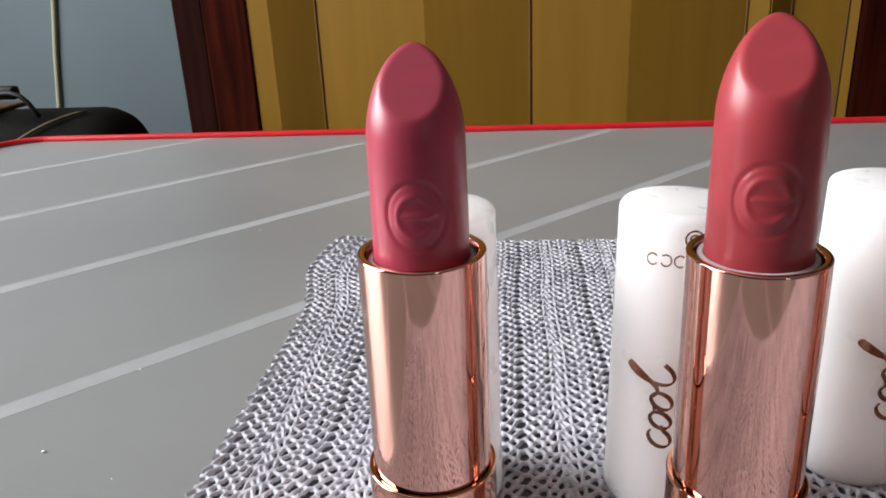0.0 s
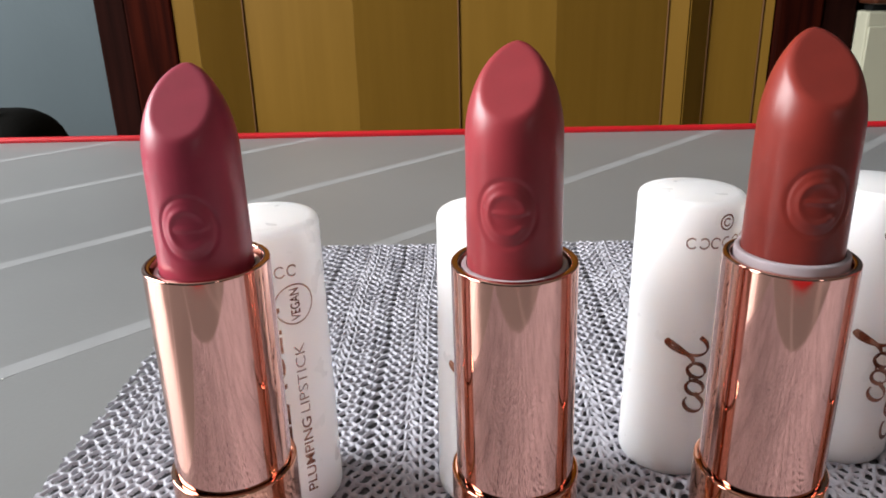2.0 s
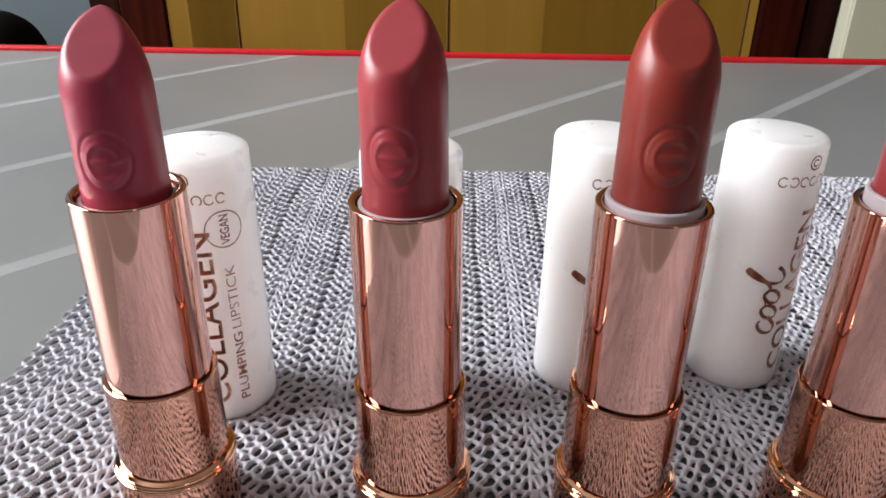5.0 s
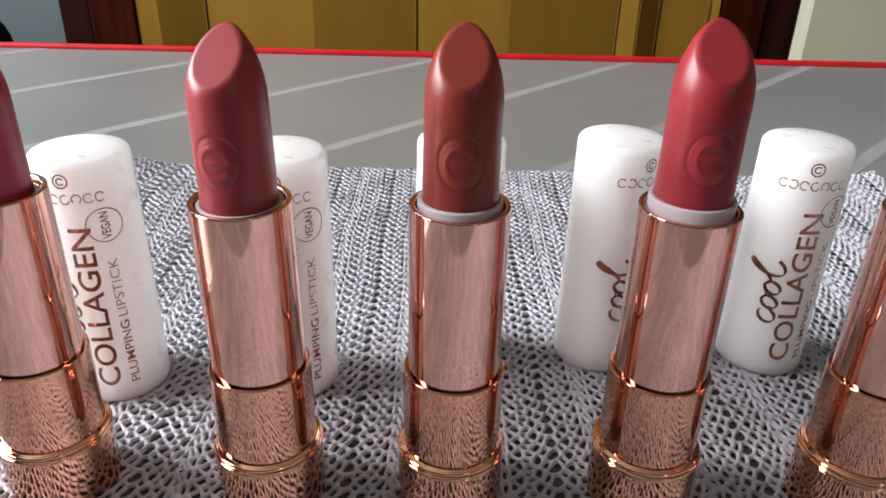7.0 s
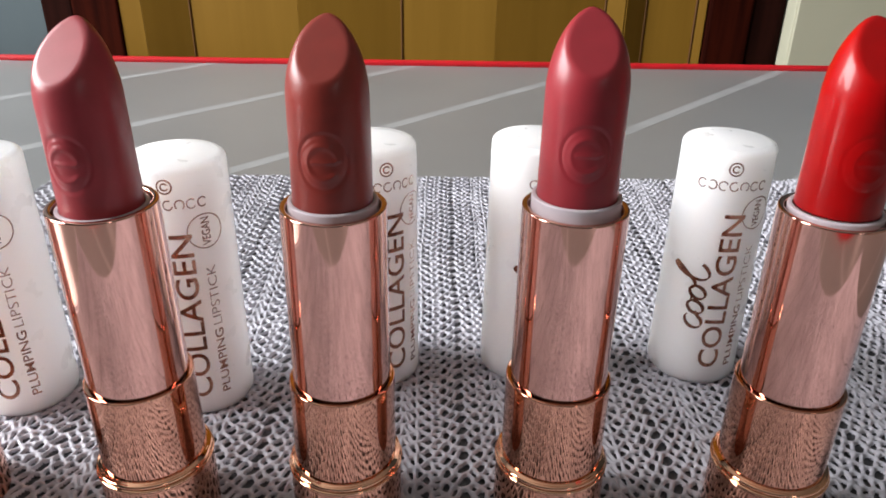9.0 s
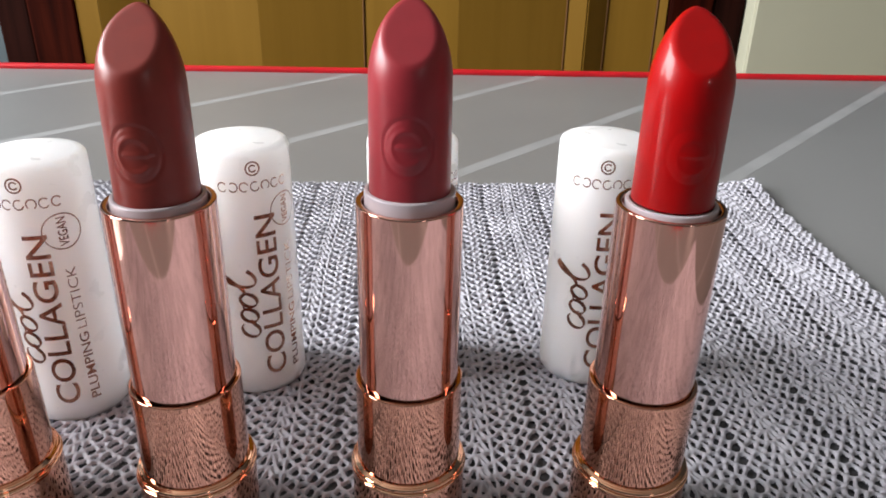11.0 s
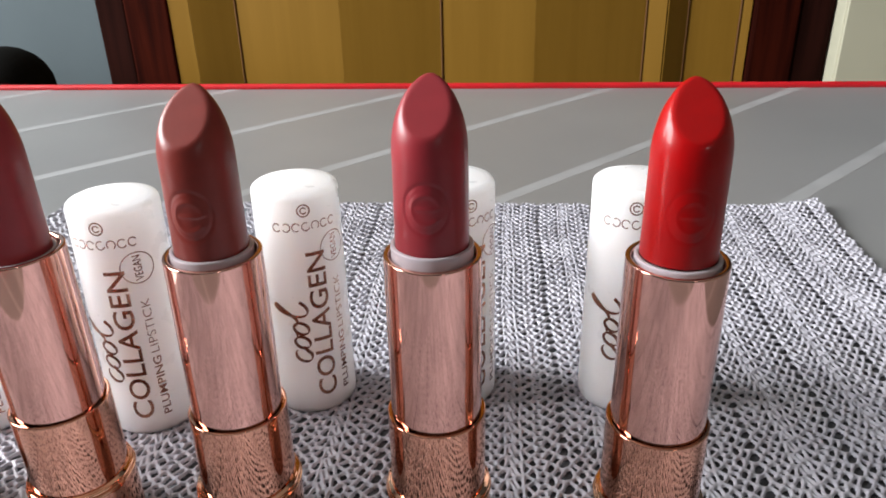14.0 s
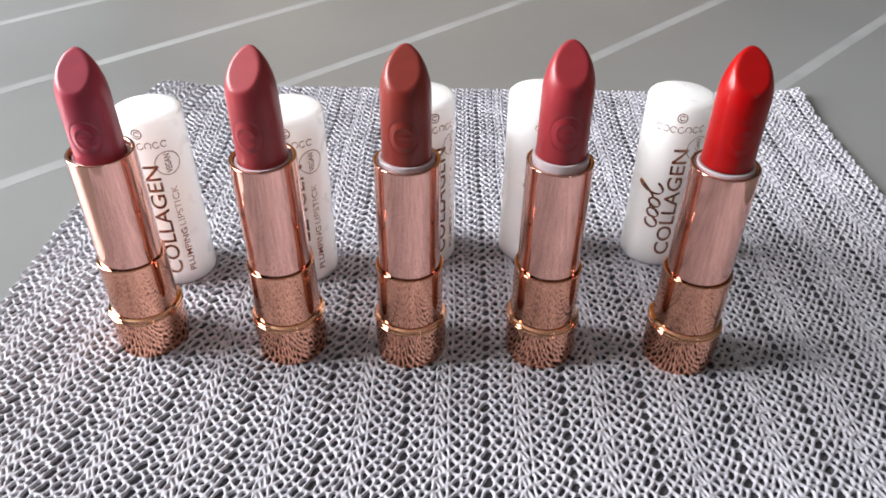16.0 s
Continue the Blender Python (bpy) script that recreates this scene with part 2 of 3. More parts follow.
# cream cabinet with a brown top beside the door
cabinet = tagged(empty("cabinet", ROOM @ pose(0, 0, FLOOR)), "cream lacquered cabinet with a brown top beside the door", "cabinet")
part("body", mesh_from("body", box(POST1 + 0.002, 1.25, 0.960, WY1 - 0.003, 0.0, 0.788, 0.003), cream_paint), cabinet)
part("front_panel", mesh_from("front_panel", box(POST1 + 0.004, 1.248, 0.9557, 0.9598, 0.06, 0.769, 0.0015), cream_paint), cabinet)
# neck in plain black: the shade of the gap is put into its colour
part("neck", mesh_from("neck", box(POST1 + 0.012, 1.24, 0.973, WY1 - 0.003, 0.7882, 0.7968, 0.001), rubber_and_gap_black), cabinet, "recessed neck coloured black for the shaded gap under the top")
part("top", mesh_from("top", box(POST1 + 0.002, 1.27, 0.947, WY1 - 0.003, 0.797, 0.835, 0.004), brown_top), cabinet, "brown wooden cabinet top")

# conduit on the blue wall
v, f = tube([(-0.7785 + 0.17 * (z - 0.08) + 0.002 * math.sin(z * 17), WY1 - 0.0012, z) for z in (-0.72, -0.3, 0.0, 0.04, 0.08, 0.12, 0.16, 0.2, 0.3, 0.5, 1.0, 1.7)], 0.0044)
conduit = new("wall_conduit", mesh_of("wall_conduit", v, f, conduit_cream, True))
conduit.matrix_world = ROOM
tagged(conduit, "thin cream cable conduit on the blue wall", "conduit")

# black leather chair by the wall, its rounded back just above the table's level
chair = tagged(empty("chair", ROOM @ pose(-0.784, 0.735, FLOOR - 0.006)), "black leather chair with tan piping by the wall", "chair")


def chair_back():
    bm = box(-0.30, 0.258, -0.05, 0.07, 0.40, 0.722, 0.052, 6)
    return mesh_from("backrest", bm, black_leather, True)


part("backrest", chair_back(), chair)
part("seat", mesh_from("seat", box(-0.30, 0.26, -0.40, -0.04, 0.34, 0.42, 0.03, 4), black_leather, True), chair)
seam = [(0.125 + 0.083 * i / 10, -0.005 - 0.0465 * math.cos(radians(14 + 6.6 * i)), 0.677 + 0.0465 * math.sin(radians(14 + 6.6 * i))) for i in range(11)]
v, f = tube(seam, 0.0018, 8)
part("piping", mesh_of("piping", v, f, tan_seam, True), chair, "tan seam piping")
part("top_rail", mesh_from("top_rail", box(-0.29, 0.095, -0.030, 0.05, 0.7215, 0.7275, 0.003), brown_rail), chair, "brown wooden rail")
for x in (-0.27, 0.23):
    for y in (-0.37, 0.03):
        part("leg", mesh_from("leg", box(x - 0.016, x + 0.016, y - 0.016, y + 0.016, 0.0, 0.36, 0.003), steel), chair)

# black cable with its plug on the chair's rail
ends = [(-0.70, 0.72, -0.0105), (-0.66, 0.70, -0.0095), (-0.63, 0.685, -0.006), (-0.60, 0.675, -0.0005), (-0.583, 0.672, 0.0), (-0.572, 0.671, -0.003), (-0.5645, 0.671, -0.010), (-0.5595, 0.672, -0.019), (-0.556, 0.674, -0.0275)]
cable = tagged(empty("power_cable", ROOM @ pose(-0.656, 0.705, -0.0285)), "black power cable with a plug lying on the chair", "cable")
v, f = tube([(x + 0.60, y - 0.69, z + 0.0155) for x, y, z in ends], 0.0028, 10)
part("cord", mesh_of("cord", v, f, rubber_and_gap_black, True), cable)
plug_bm = box(-0.022, 0.016, -0.012, 0.002, 0.007, 0.022, 0.004, 3)
part("plug", mesh_from("plug", plug_bm, rubber_and_gap_black, True), cable)

# ---- the table ----
TX0, TX1, TY0, TY1, TOP = -0.396, 0.80, -0.1625, 0.369, -0.0010
CORNER = 0.028
table = tagged(empty("table", pose(0, 0, FLOOR, 0, 0, -0.64)), "table with a grey white-striped cover and red piping round its edge", "table")


def rounded_outline(x0, x1, y0, y1, r, n=10):
    pts = []
    for cx, cy, a0 in ((x1 - r, y1 - r, 0), (x0 + r, y1 - r, 90), (x0 + r, y0 + r, 180), (x1 - r, y0 + r, 270)):
        pts += [(cx + r * math.cos(radians(a0 + 90 * i / n)), cy + r * math.sin(radians(a0 + 90 * i / n))) for i in range(n + 1)]
    return pts


def slab(outline, z0, z1):
    n = len(outline)
    verts = [(x, y, z0) for x, y in outline] + [(x, y, z1) for x, y in outline]
    return verts, [tuple(range(n))[::-1], tuple(range(n, 2 * n))] + [(i, (i + 1) % n, n + (i + 1) % n, n + i) for i in range(n)]


OUT = rounded_outline(TX0, TX1, TY0, TY1, CORNER)
v, f = slab(OUT, TOP - FLOOR - 0.018, TOP - FLOOR)
part("tabletop", mesh_of("tabletop", v, f, cover_grey), table)
v, f = tube([(x, y, TOP - FLOOR + 0.0006) for x, y in OUT + OUT[:1]], 0.0026, 12, False)
part("piping", mesh_of("piping", v, f, red_piping, True), table, "bright red edge piping")
for x in (TX0 + 0.06, TX1 - 0.06):
    for y in (TY0 + 0.06, TY1 - 0.06):
        part("leg", mesh_from("leg", box(x - 0.018, x + 0.018, y - 0.018, y + 0.018, 0, TOP - FLOOR - 0.0182, 0.003), steel), table)

# printed stripes, slantwise across the cover
SLOPE = radians(46.94)
STRIPES = [0.4405, 0.347, 0.255, 0.1695, 0.0868, 0.0047, -0.079, -0.163, -0.248]


def stripe(offset, half=0.0032):
    """A strip of the cover's print from edge to edge."""
    bm = bmesh.new()
    ux, uy = math.cos(SLOPE), math.sin(SLOPE)
    q = [(-2, -half), (2, -half), (2, half), (-2, half)]
    z = TOP - FLOOR
    low = [bm.verts.new((s * ux - (offset + w) * uy, s * uy + (offset + w) * ux, z - 0.0002)) for s, w in q]
    top = [bm.verts.new((s * ux - (offset + w) * uy, s * uy + (offset + w) * ux, z + 0.00005)) for s, w in q]
    bm.faces.new(low[::-1])
    bm.faces.new(top)
    for i in range(4):
        bm.faces.new((low[i], low[(i + 1) % 4], top[(i + 1) % 4], top[i]))
    e = 0.0015
    for co, no in (((TX0 + e, 0, 0), (-1, 0, 0)), ((TX1 - e, 0, 0), (1, 0, 0)), ((0, TY0 + e, 0), (0, -1, 0)), ((0, TY1 - e, 0), (0, 1, 0))):
        got = bmesh.ops.bisect_plane(bm, geom=bm.verts[:] + bm.edges[:] + bm.faces[:], plane_co=co, plane_no=no, clear_outer=True)
        cut = [g for g in got["geom_cut"] if isinstance(g, bmesh.types.BMEdge)]
        if cut:
            bmesh.ops.edgeloop_fill(bm, edges=cut)
    return mesh_from("stripe", bm, stripe_white)


for o in STRIPES:
    part("stripe", stripe(o), table, "pale printed stripe")

# specks of lint on the cover
for x, y, size in ((-0.1618, 0.0404, 0.00036), (-0.1421, 0.0320, 0.00018), (-0.1575, 0.0754, 0.00028), (-0.1621, 0.1853, 0.00028)):
    bm = bmesh.new()
    bmesh.ops.create_icosphere(bm, subdivisions=2, radius=size)
    for v in bm.verts:
        v.co.x *= 1.3 + 0.3 * math.sin(v.co.y * 9000)
        v.co.z = v.co.z * 0.6 + size * 0.55
    ob = new("crumb", mesh_from("crumb", bm, lint, True))
    ob.location = (x, y, TOP)
    tagged(ob, "tiny white crumb on the grey table cover", "crumb", "crumbs on the table")

# ---- the openwork mat ----
MX0, MX1, MY0, MY1 = -0.1235, 0.1675, -0.114, 0.1675
PX, PY = 20.2, 3.72
# holes of one repeat: x, y on a repeat of 22 by 4.05 and a measure of size
HOLES = [(0.0, 0.0, 1.2), (-1.75, 0.85, 0.1), (18.2, 2.0, 0.4), (2.2, -1.55, -0.2), (3.6, 0.2, 0.4), (5.1, -1.45, -0.3), (5.9, 0.5, 0.0), (7.4, -0.8, 0.5),
         (8.9, -0.7, 0.1), (10.0, 0.25, 0.0), (11.1, 1.2, 0.1), (13.0, 2.0, 0.3), (14.4, -0.1, 0.6), (16.2, 1.95, 0.1), (16.6, -0.25, 0.2)]
STRAND = 0.46      # half the width of a strand, mm


def mat_repeat(nx=84, ny=16):
    """One repeat of the net as a grid: places, heights and which of its squares are strand. Its borders fit its neighbours'."""
    sites = np.array([(x * PX / 22 + i * PX, y * PY / 4.05 + j * PY, w * 0.84) for i in (-1, 0, 1) for j in (-3, -2, -1, 0, 1, 2, 3) for x, y, w in HOLES])
    # holes are drawn out along the knitted ribs
    rib, long = np.array((math.cos(radians(62)), math.sin(radians(58)))), 1.45
    pull = np.eye(2) - (1 - 1 / long ** 2) * np.outer(rib, rib)
    between = (sites[:, None, :2] - sites[None, :, :2]) @ pull
    apart = np.hypot(between[..., 0], between[..., 1]) + np.eye(len(sites)) * 1e3

    def depth(p):
        """The distance to the rim of the hole round p, mm; positive in the yarn. Strands run straight; corners of holes are rounded off."""
        flat = p.reshape(-1, 2)
        off = flat[:, None, :] - sites[None, :, :2]
        power = (off @ pull * off).sum(-1) - sites[:, 2]
        own = power.argmin(1)
        d = (power - power[np.arange(len(flat)), own][:, None]) / (2 * apart[own])
        d[np.arange(len(flat)), own] = 99.0
        low = d.min(1)
        d = low - 0.17 * np.log(np.exp(-np.minimum((d - low[:, None]) / 0.17, 60.0)).sum(1))
        return STRAND - d.reshape(p.shape[:-1])

    def away(p, e=0.04):
        f = depth(p)
        gx, gy = (depth(p + (e, 0)) - depth(p - (e, 0))) / (2 * e), (depth(p + (0, e)) - depth(p - (0, e))) / (2 * e)
        size = np.maximum(np.hypot(gx, gy), 0.4)
        return f, np.stack([gx, gy], -1) / size[..., None] ** 2

    X, Y = np.meshgrid(np.arange(nx) * PX / nx, np.arange(ny) * PY / ny, indexing="ij")
    p = np.stack([X, Y], -1)
    strand = depth(p + (PX / nx / 2, PY / ny / 2)) > -0.04
    for _ in range(2):
        f, way = away(p)
        p = p + np.where(f < 0, np.minimum(-f, 0.16), 0)[..., None] * way
    f = np.clip(depth(p), 0, STRAND)
    z = -0.36 + 0.82 * np.sqrt(np.clip(1 - (1 - f / STRAND) ** 2, 0.0, 1))
    return p, z, strand


def mat_net():
    p, z, strand = mat_repeat()
    nx, ny = z.shape
    i0, i1 = int(math.floor(MX0 / MM / PX)) - 1, int(math.ceil(MX1 / MM / PX)) + 1
    j0, j1 = int(math.floor(MY0 / MM / PY)) - 1, int(math.ceil(MY1 / MM / PY)) + 1
    ni, nj = i1 - i0, j1 - j0
    gx, gy = np.meshgrid(np.arange(ni * nx), np.arange(nj * ny), indexing="ij")
    P = p[gx % nx, gy % ny] + np.stack([(gx // nx + i0) * PX, (gy // ny + j0) * PY], -1)
    Z = z[gx % nx, gy % ny]
    P, Z = P.reshape(-1, 2), Z.ravel()
    n = nj * ny
    qx, qy = np.nonzero(np.tile(strand, (ni, nj))[:-1, :-1])
    k = qx * n + qy
    Q = np.stack([k, k + n, k + n + 1, k + 1], 1)
    # uneven knitting: slow drift of the columns and rows, and small irregularities
    x, y = P[:, 0].copy(), P[:, 1].copy()
    P[:, 0] += 0.5 * np.sin(y / 31 + 1.0) + 0.3 * np.sin(y / 9.1 + x / 31) + 0.12 * np.sin(y * 1.3 + x * 0.41) + 0.05 * np.sin(y * 2.7 - x * 1.1)
    P[:, 1] += 0.9 * np.sin(x / 19 + 0.4) + 0.35 * np.sin(x / 5.3 + y / 13) + 0.12 * np.sin(x * 1.7 - y * 0.5) + 0.05 * np.sin(x * 2.9 + y * 1.9)
    Z = Z + 0.10 * np.sin(x * 0.9 + y * 0.37) * np.sin(y * 1.1 - x * 0.21) + 0.06 * np.sin(x * 2.3 + y * 1.9)
    V = np.column_stack([P * MM, Z * MM])
    wob = 0.0004 * np.sin(V[:, 1] * 900) + 0.0003 * np.sin(V[:, 1] * 2300 + 1)
    keepv = (V[:, 0] > MX0 + wob) & (V[:, 0] < MX1 + wob) & (V[:, 1] > MY0) & (V[:, 1] < MY1)
    # the back corners curl up a little
    V[:, 0] -= 0.0075 * np.exp(-((V[:, 1] - MY1 + 0.024) / 0.022) ** 2) * np.clip(1 - (V[:, 0] - MX0) / 0.05, 0, 1)
    inset = 0.009 - np.minimum(0.009, MY1 - V[:, 1])
    keepv &= V[:, 0] > MX0 - 0.009 + 1.6 * inset ** 2 / 0.009
    for cx, lift in ((MX0, 0.0032), (MX1, 0.003)):
        d = np.maximum(0, 1 - np.hypot((V[:, 0] - cx) / 0.022, (V[:, 1] - MY1) / 0.03))
        V[:, 2] += lift * d ** 1.5
    Q = Q[keepv[Q].all(1)]
    used = np.zeros(len(V), bool)
    used[Q.ravel()] = True
    index = np.cumsum(used) - 1
    me = bpy.data.meshes.new("net")
    me.from_pydata(V[used].tolist(), [], index[Q].tolist())
    me.polygons.foreach_set("use_smooth", [True] * len(me.polygons))
    me.materials.append(mat_yarn)
    me.update()
    return me


placemat = tagged(empty("placemat", pose(0, 0, TOP)), "light grey openwork knitted placemat lying on the table", "placemat")
net = part("net", mat_net(), placemat)
net.location = (0, 0, -TOP)
tagged(net, kind="stuff")
# added sheet under the net; its dark colour stands in for the holes' shade
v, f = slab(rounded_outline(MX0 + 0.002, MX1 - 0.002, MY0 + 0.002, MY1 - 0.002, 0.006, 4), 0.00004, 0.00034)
part("hole_shade_sheet", mesh_of("hole_shade_sheet", v, f, hole_shade_mat), placemat, "added dark sheet for the shade in the mat's holes")

# ---- lipsticks ----
def lathe(name, profile, mat, steps=80):
    v, f = revolve([(r * MM, z * MM) for r, z in profile], steps)
    bm = bmesh.new()
    vs = [bm.verts.new(p) for p in v]
    for q in f:
        bm.faces.new([vs[k] for k in q])
    bmesh.ops.recalc_face_normals(bm, faces=bm.faces[:])
    me = mesh_from(name, bm, mat, True)
    me.set_sharp_from_angle(angle=radians(38))
    return me


base_mesh = lathe("base", [(0, 0.0)] + arc(8.85, 0.6, 0.6, -90, 0, 4) + [(9.48, 0.9), (9.5, 6.0), (9.5, 11.5)] + arc(9.3, 11.75, 0.2, 0, 90, 3) + [(0, 11.95)], copper)
ring_mesh = lathe("ring", [(0, 11.97), (9.2, 11.97)] + arc(9.45, 12.28, 0.3, -85, 80, 6) + [(9.36, 12.62)] + arc(9.1, 13.0, 0.42, -45, 85, 6) + [(8.9, 13.5), (8.7, 13.62), (0, 13.64)], gold)
collar_mesh = lathe("collar", [(0, 13.66), (8.6, 13.66), (8.6, 22.0), (8.6, 29.0)] + arc(8.38, 29.18, 0.22, 0, 90, 4) + [(8.02, 29.4), (8.02, 28.9), (0, 28.9)], copper)
sleeve_mesh = lathe("sleeve", [(0, 28.92), (7.88, 28.92), (7.88, 40.0), (7.88, 50.0), (7.88, 59.3)] + arc(7.63, 59.35, 0.25, 0, 90, 4) + arc(7.25, 59.25, 0.35, 90, 180, 3) + [(6.9, 52.0), (0, 52.0)], sleeve_copper)
cup_mesh = lathe("cup", [(0, 50.02), (6.6, 50.02), (6.6, 57.9)] + arc(6.35, 58.0, 0.25, 0, 90, 3) + [(6.0, 58.25), (5.98, 56.5), (0, 56.5)], cup_white)


def smin(a, b, k):
    h = np.clip(0.5 + 0.5 * (b - a) / k, 0, 1)
    return b * (1 - h) + a * h - k * h * (1 - h)


def bullet_mesh(colour_mat, pressed=1.0):
    """The wax stick: a slightly tapered cylinder with a slanted, round-edged tip and a pressed emblem."""
    A, ROWSZ, R = 168, 66, 5.88
    z0, z1 = 56.6, 72.4
    th = np.linspace(0, 2 * math.pi, A, endpoint=False)
    verts, faces = [], []
    for j in range(ROWSZ + 1):
        z = z0 + (z1 - z0) * j / ROWSZ
        r = R - 0.14 * j / ROWSZ
        az = np.angle(np.exp(1j * (th + math.pi / 2)))        # 0 at the front (-y)
        u, w = az * r, z - 64.8
        d = np.hypot(u, w * 0.9)
        front = np.abs(az) < 1.4
        groove = -0.17 * np.exp(-((d - 3.5) / 0.26) ** 2)
        gap = (u < 0.4) | (w > -0.05) | (w < -1.35)
        ridge = 0.2 * np.exp(-((d - 2.15) / 0.36) ** 2) * gap
        bar = 0.2 * np.exp(-((w - 0.1) / 0.26) ** 2) * (np.abs(u - 0.1) < 1.8)
        rr = r + np.where(front, (groove + ridge + bar) * pressed, 0)
        verts += list(zip(rr * np.cos(th), rr * np.sin(th), np.full(A, z)))
    K = 40
    rt = R - 0.14
    ay = 2.3
    for k in range(1, K + 1):
        # a pointed dome whose apex lies behind the axis, cut by a slanted plane
        s = math.cos(k / K * math.pi / 2)
        x, y = s * rt * np.cos(th), ay + s * (rt * np.sin(th) - ay)
        dome = z1 + 10.95 * math.sqrt(1 - s ** 1.65)
        plane = 76.0 + (y + 4.8) * 1.0
        zt = smin(np.full(A, dome), plane, 0.9)
        verts += list(zip(x, y, zt))
    rows = ROWSZ + K + 1
    for j in range(rows - 1):
        for i in range(A):
            n = (i + 1) % A
            faces.append((j * A + i, j * A + n, (j + 1) * A + n, (j + 1) * A + i))
    faces.append(tuple(range(A))[::-1])
    me = mesh_of("bullet", [(a * MM, b * MM, c * MM) for a, b, c in verts], faces, colour_mat, True)
    return me


def wax(name, colour, gloss):
    m = material(name, colour, 0.37, Specular_IOR_Level=0.22 if gloss > 0.2 else 0.42, Coat_Weight=gloss, Coat_Roughness=0.08 if gloss > 0.2 else 0.24)
    vary(m, tuple(c * 0.9 for c in colour), colour, 300)
    relief(m, 900, 0.06, 0.0002, 3, (1, 1, 0.2))
    return m


def lipstick(x, y, turn, lift, rim, colour, label, lean=(0, 0), gloss=0.10, pressed=1.0):
    thing = tagged(empty("lipstick", pose(x * MM, y * MM, 0.0, lean[0], lean[1], 0)), label, "lipstick", "row of lipsticks")
    part("base", base_mesh, thing)
    part("ring", ring_mesh, thing, "polished gold ring")
    part("collar", collar_mesh, thing)
    part("sleeve", sleeve_mesh, thing)
    cup = part("cup", cup_mesh, thing, "white plastic cup rim")
    bullet = part("bullet", bullet_mesh(wax("wax", colour, gloss), pressed), thing)
    cup.location = (0, 0, (rim - 58.25) * MM)
    bullet.matrix_basis = pose(0, 0, lift * MM, 0, 0, turn)
    return thing


lipstick(-72.7, -0.4, 3, 0.65, 58.8, (0.395, 0.044, 0.077), "mauve pink lipstick, wound out, in a rose-gold case on the mat", (0.1, 0.26))
lipstick(-33.0, -2.1, -13, 2.4, 59.3, (0.34, 0.037, 0.047), "dusky rose lipstick, wound out, in a rose-gold case on the mat", (0.2, -0.5))
lipstick(-0.1, -2.3, -3, 3.05, 60.5, (0.235, 0.027, 0.0185), "brownish terracotta lipstick, wound out, in a rose-gold case on the mat", (-0.1, 0.28))
lipstick(35.5, -1.5, -3, 4.2, 61.35, (0.295, 0.022, 0.031), "raspberry pink lipstick, wound out, in a rose-gold case on the mat", (0.1, 0.3), 0.1, 0.8)
lipstick(73.4, -2.8, -2, 3.65, 60.1, (0.36, 0.0, 0.0008), "bright red lipstick, wound out, in a rose-gold case on the mat", (-0.15, 0.3), 0.3, 0.32)

# ---- caps with their print ----
RCAP = 9.65


def cap_radius(z):
    return 9.86 - 0.0085 * z


shell_mesh = lathe("shell", [(0, 0.6), (7.0, 0.6), (7.0, 0.0), (8.3, 0.0)] + arc(8.36, 1.5, 1.5, -90, 0, 6) + [(cap_radius(z), z) for z in (10.0, 20.0, 30.0, 40.0, 53.4)]
                   + arc(8.0, 53.7, 1.4, 0, 90, 8) + [(7.7, 55.08), (7.4, 54.95), (7.1, 54.93), (4.0, 55.1), (0, 55.2)], frosted, 96)


def text_bm(body, bold=0.0):
    cu = bpy.data.curves.new("words", "FONT")
    cu.body, cu.size, cu.offset, cu.resolution_u = body, 1.0, bold, 4
    ob = bpy.data.objects.new("words", cu)
    scene.collection.objects.link(ob)
    me = bpy.data.meshes.new_from_object(ob.evaluated_get(bpy.context.evaluated_depsgraph_get()))
    bm = bmesh.new()
    bm.from_mesh(me)
    bpy.data.objects.remove(ob)
    bpy.data.curves.remove(cu)
    bpy.data.meshes.remove(me)
    return bm


def fit_box(bm, x0, x1, y0, y1):
    xs, ys = [v.co.x for v in bm.verts], [v.co.y for v in bm.verts]
    ax, ay = (x1 - x0) / (max(xs) - min(xs)), (y1 - y0) / (max(ys) - min(ys))
    mx, my = min(xs), min(ys)
    for v in bm.verts:
        v.co = Vector((x0 + (v.co.x - mx) * ax, y0 + (v.co.y - my) * ay, 0))
    return bm


def upright(bm, along):
    """Turns words so that they read upwards; their line lies at the arc length 'along'."""
    for v in bm.verts:
        v.co = Vector((along - v.co.y, v.co.x, 0))
    return bm


def wrapped(name, bm, mat):
    """Lays a flat print (mm: arc length, height) on the cap's wall."""
    x = -16.0
    while x < 16.0:
        bmesh.ops.bisect_plane(bm, geom=bm.verts[:] + bm.edges[:] + bm.faces[:], plane_co=(x, 0, 0), plane_no=(1, 0, 0))
        x += 0.6
    for v in bm.verts:
        a, z = v.co.x / RCAP, v.co.y
        r = cap_radius(z) + 0.045
        v.co = Vector((r * math.sin(a), -r * math.cos(a), z)) * MM
    me = bpy.data.meshes.new(name)
    bm.to_mesh(me)
    bm.free()
    me.materials.append(mat)
    return me


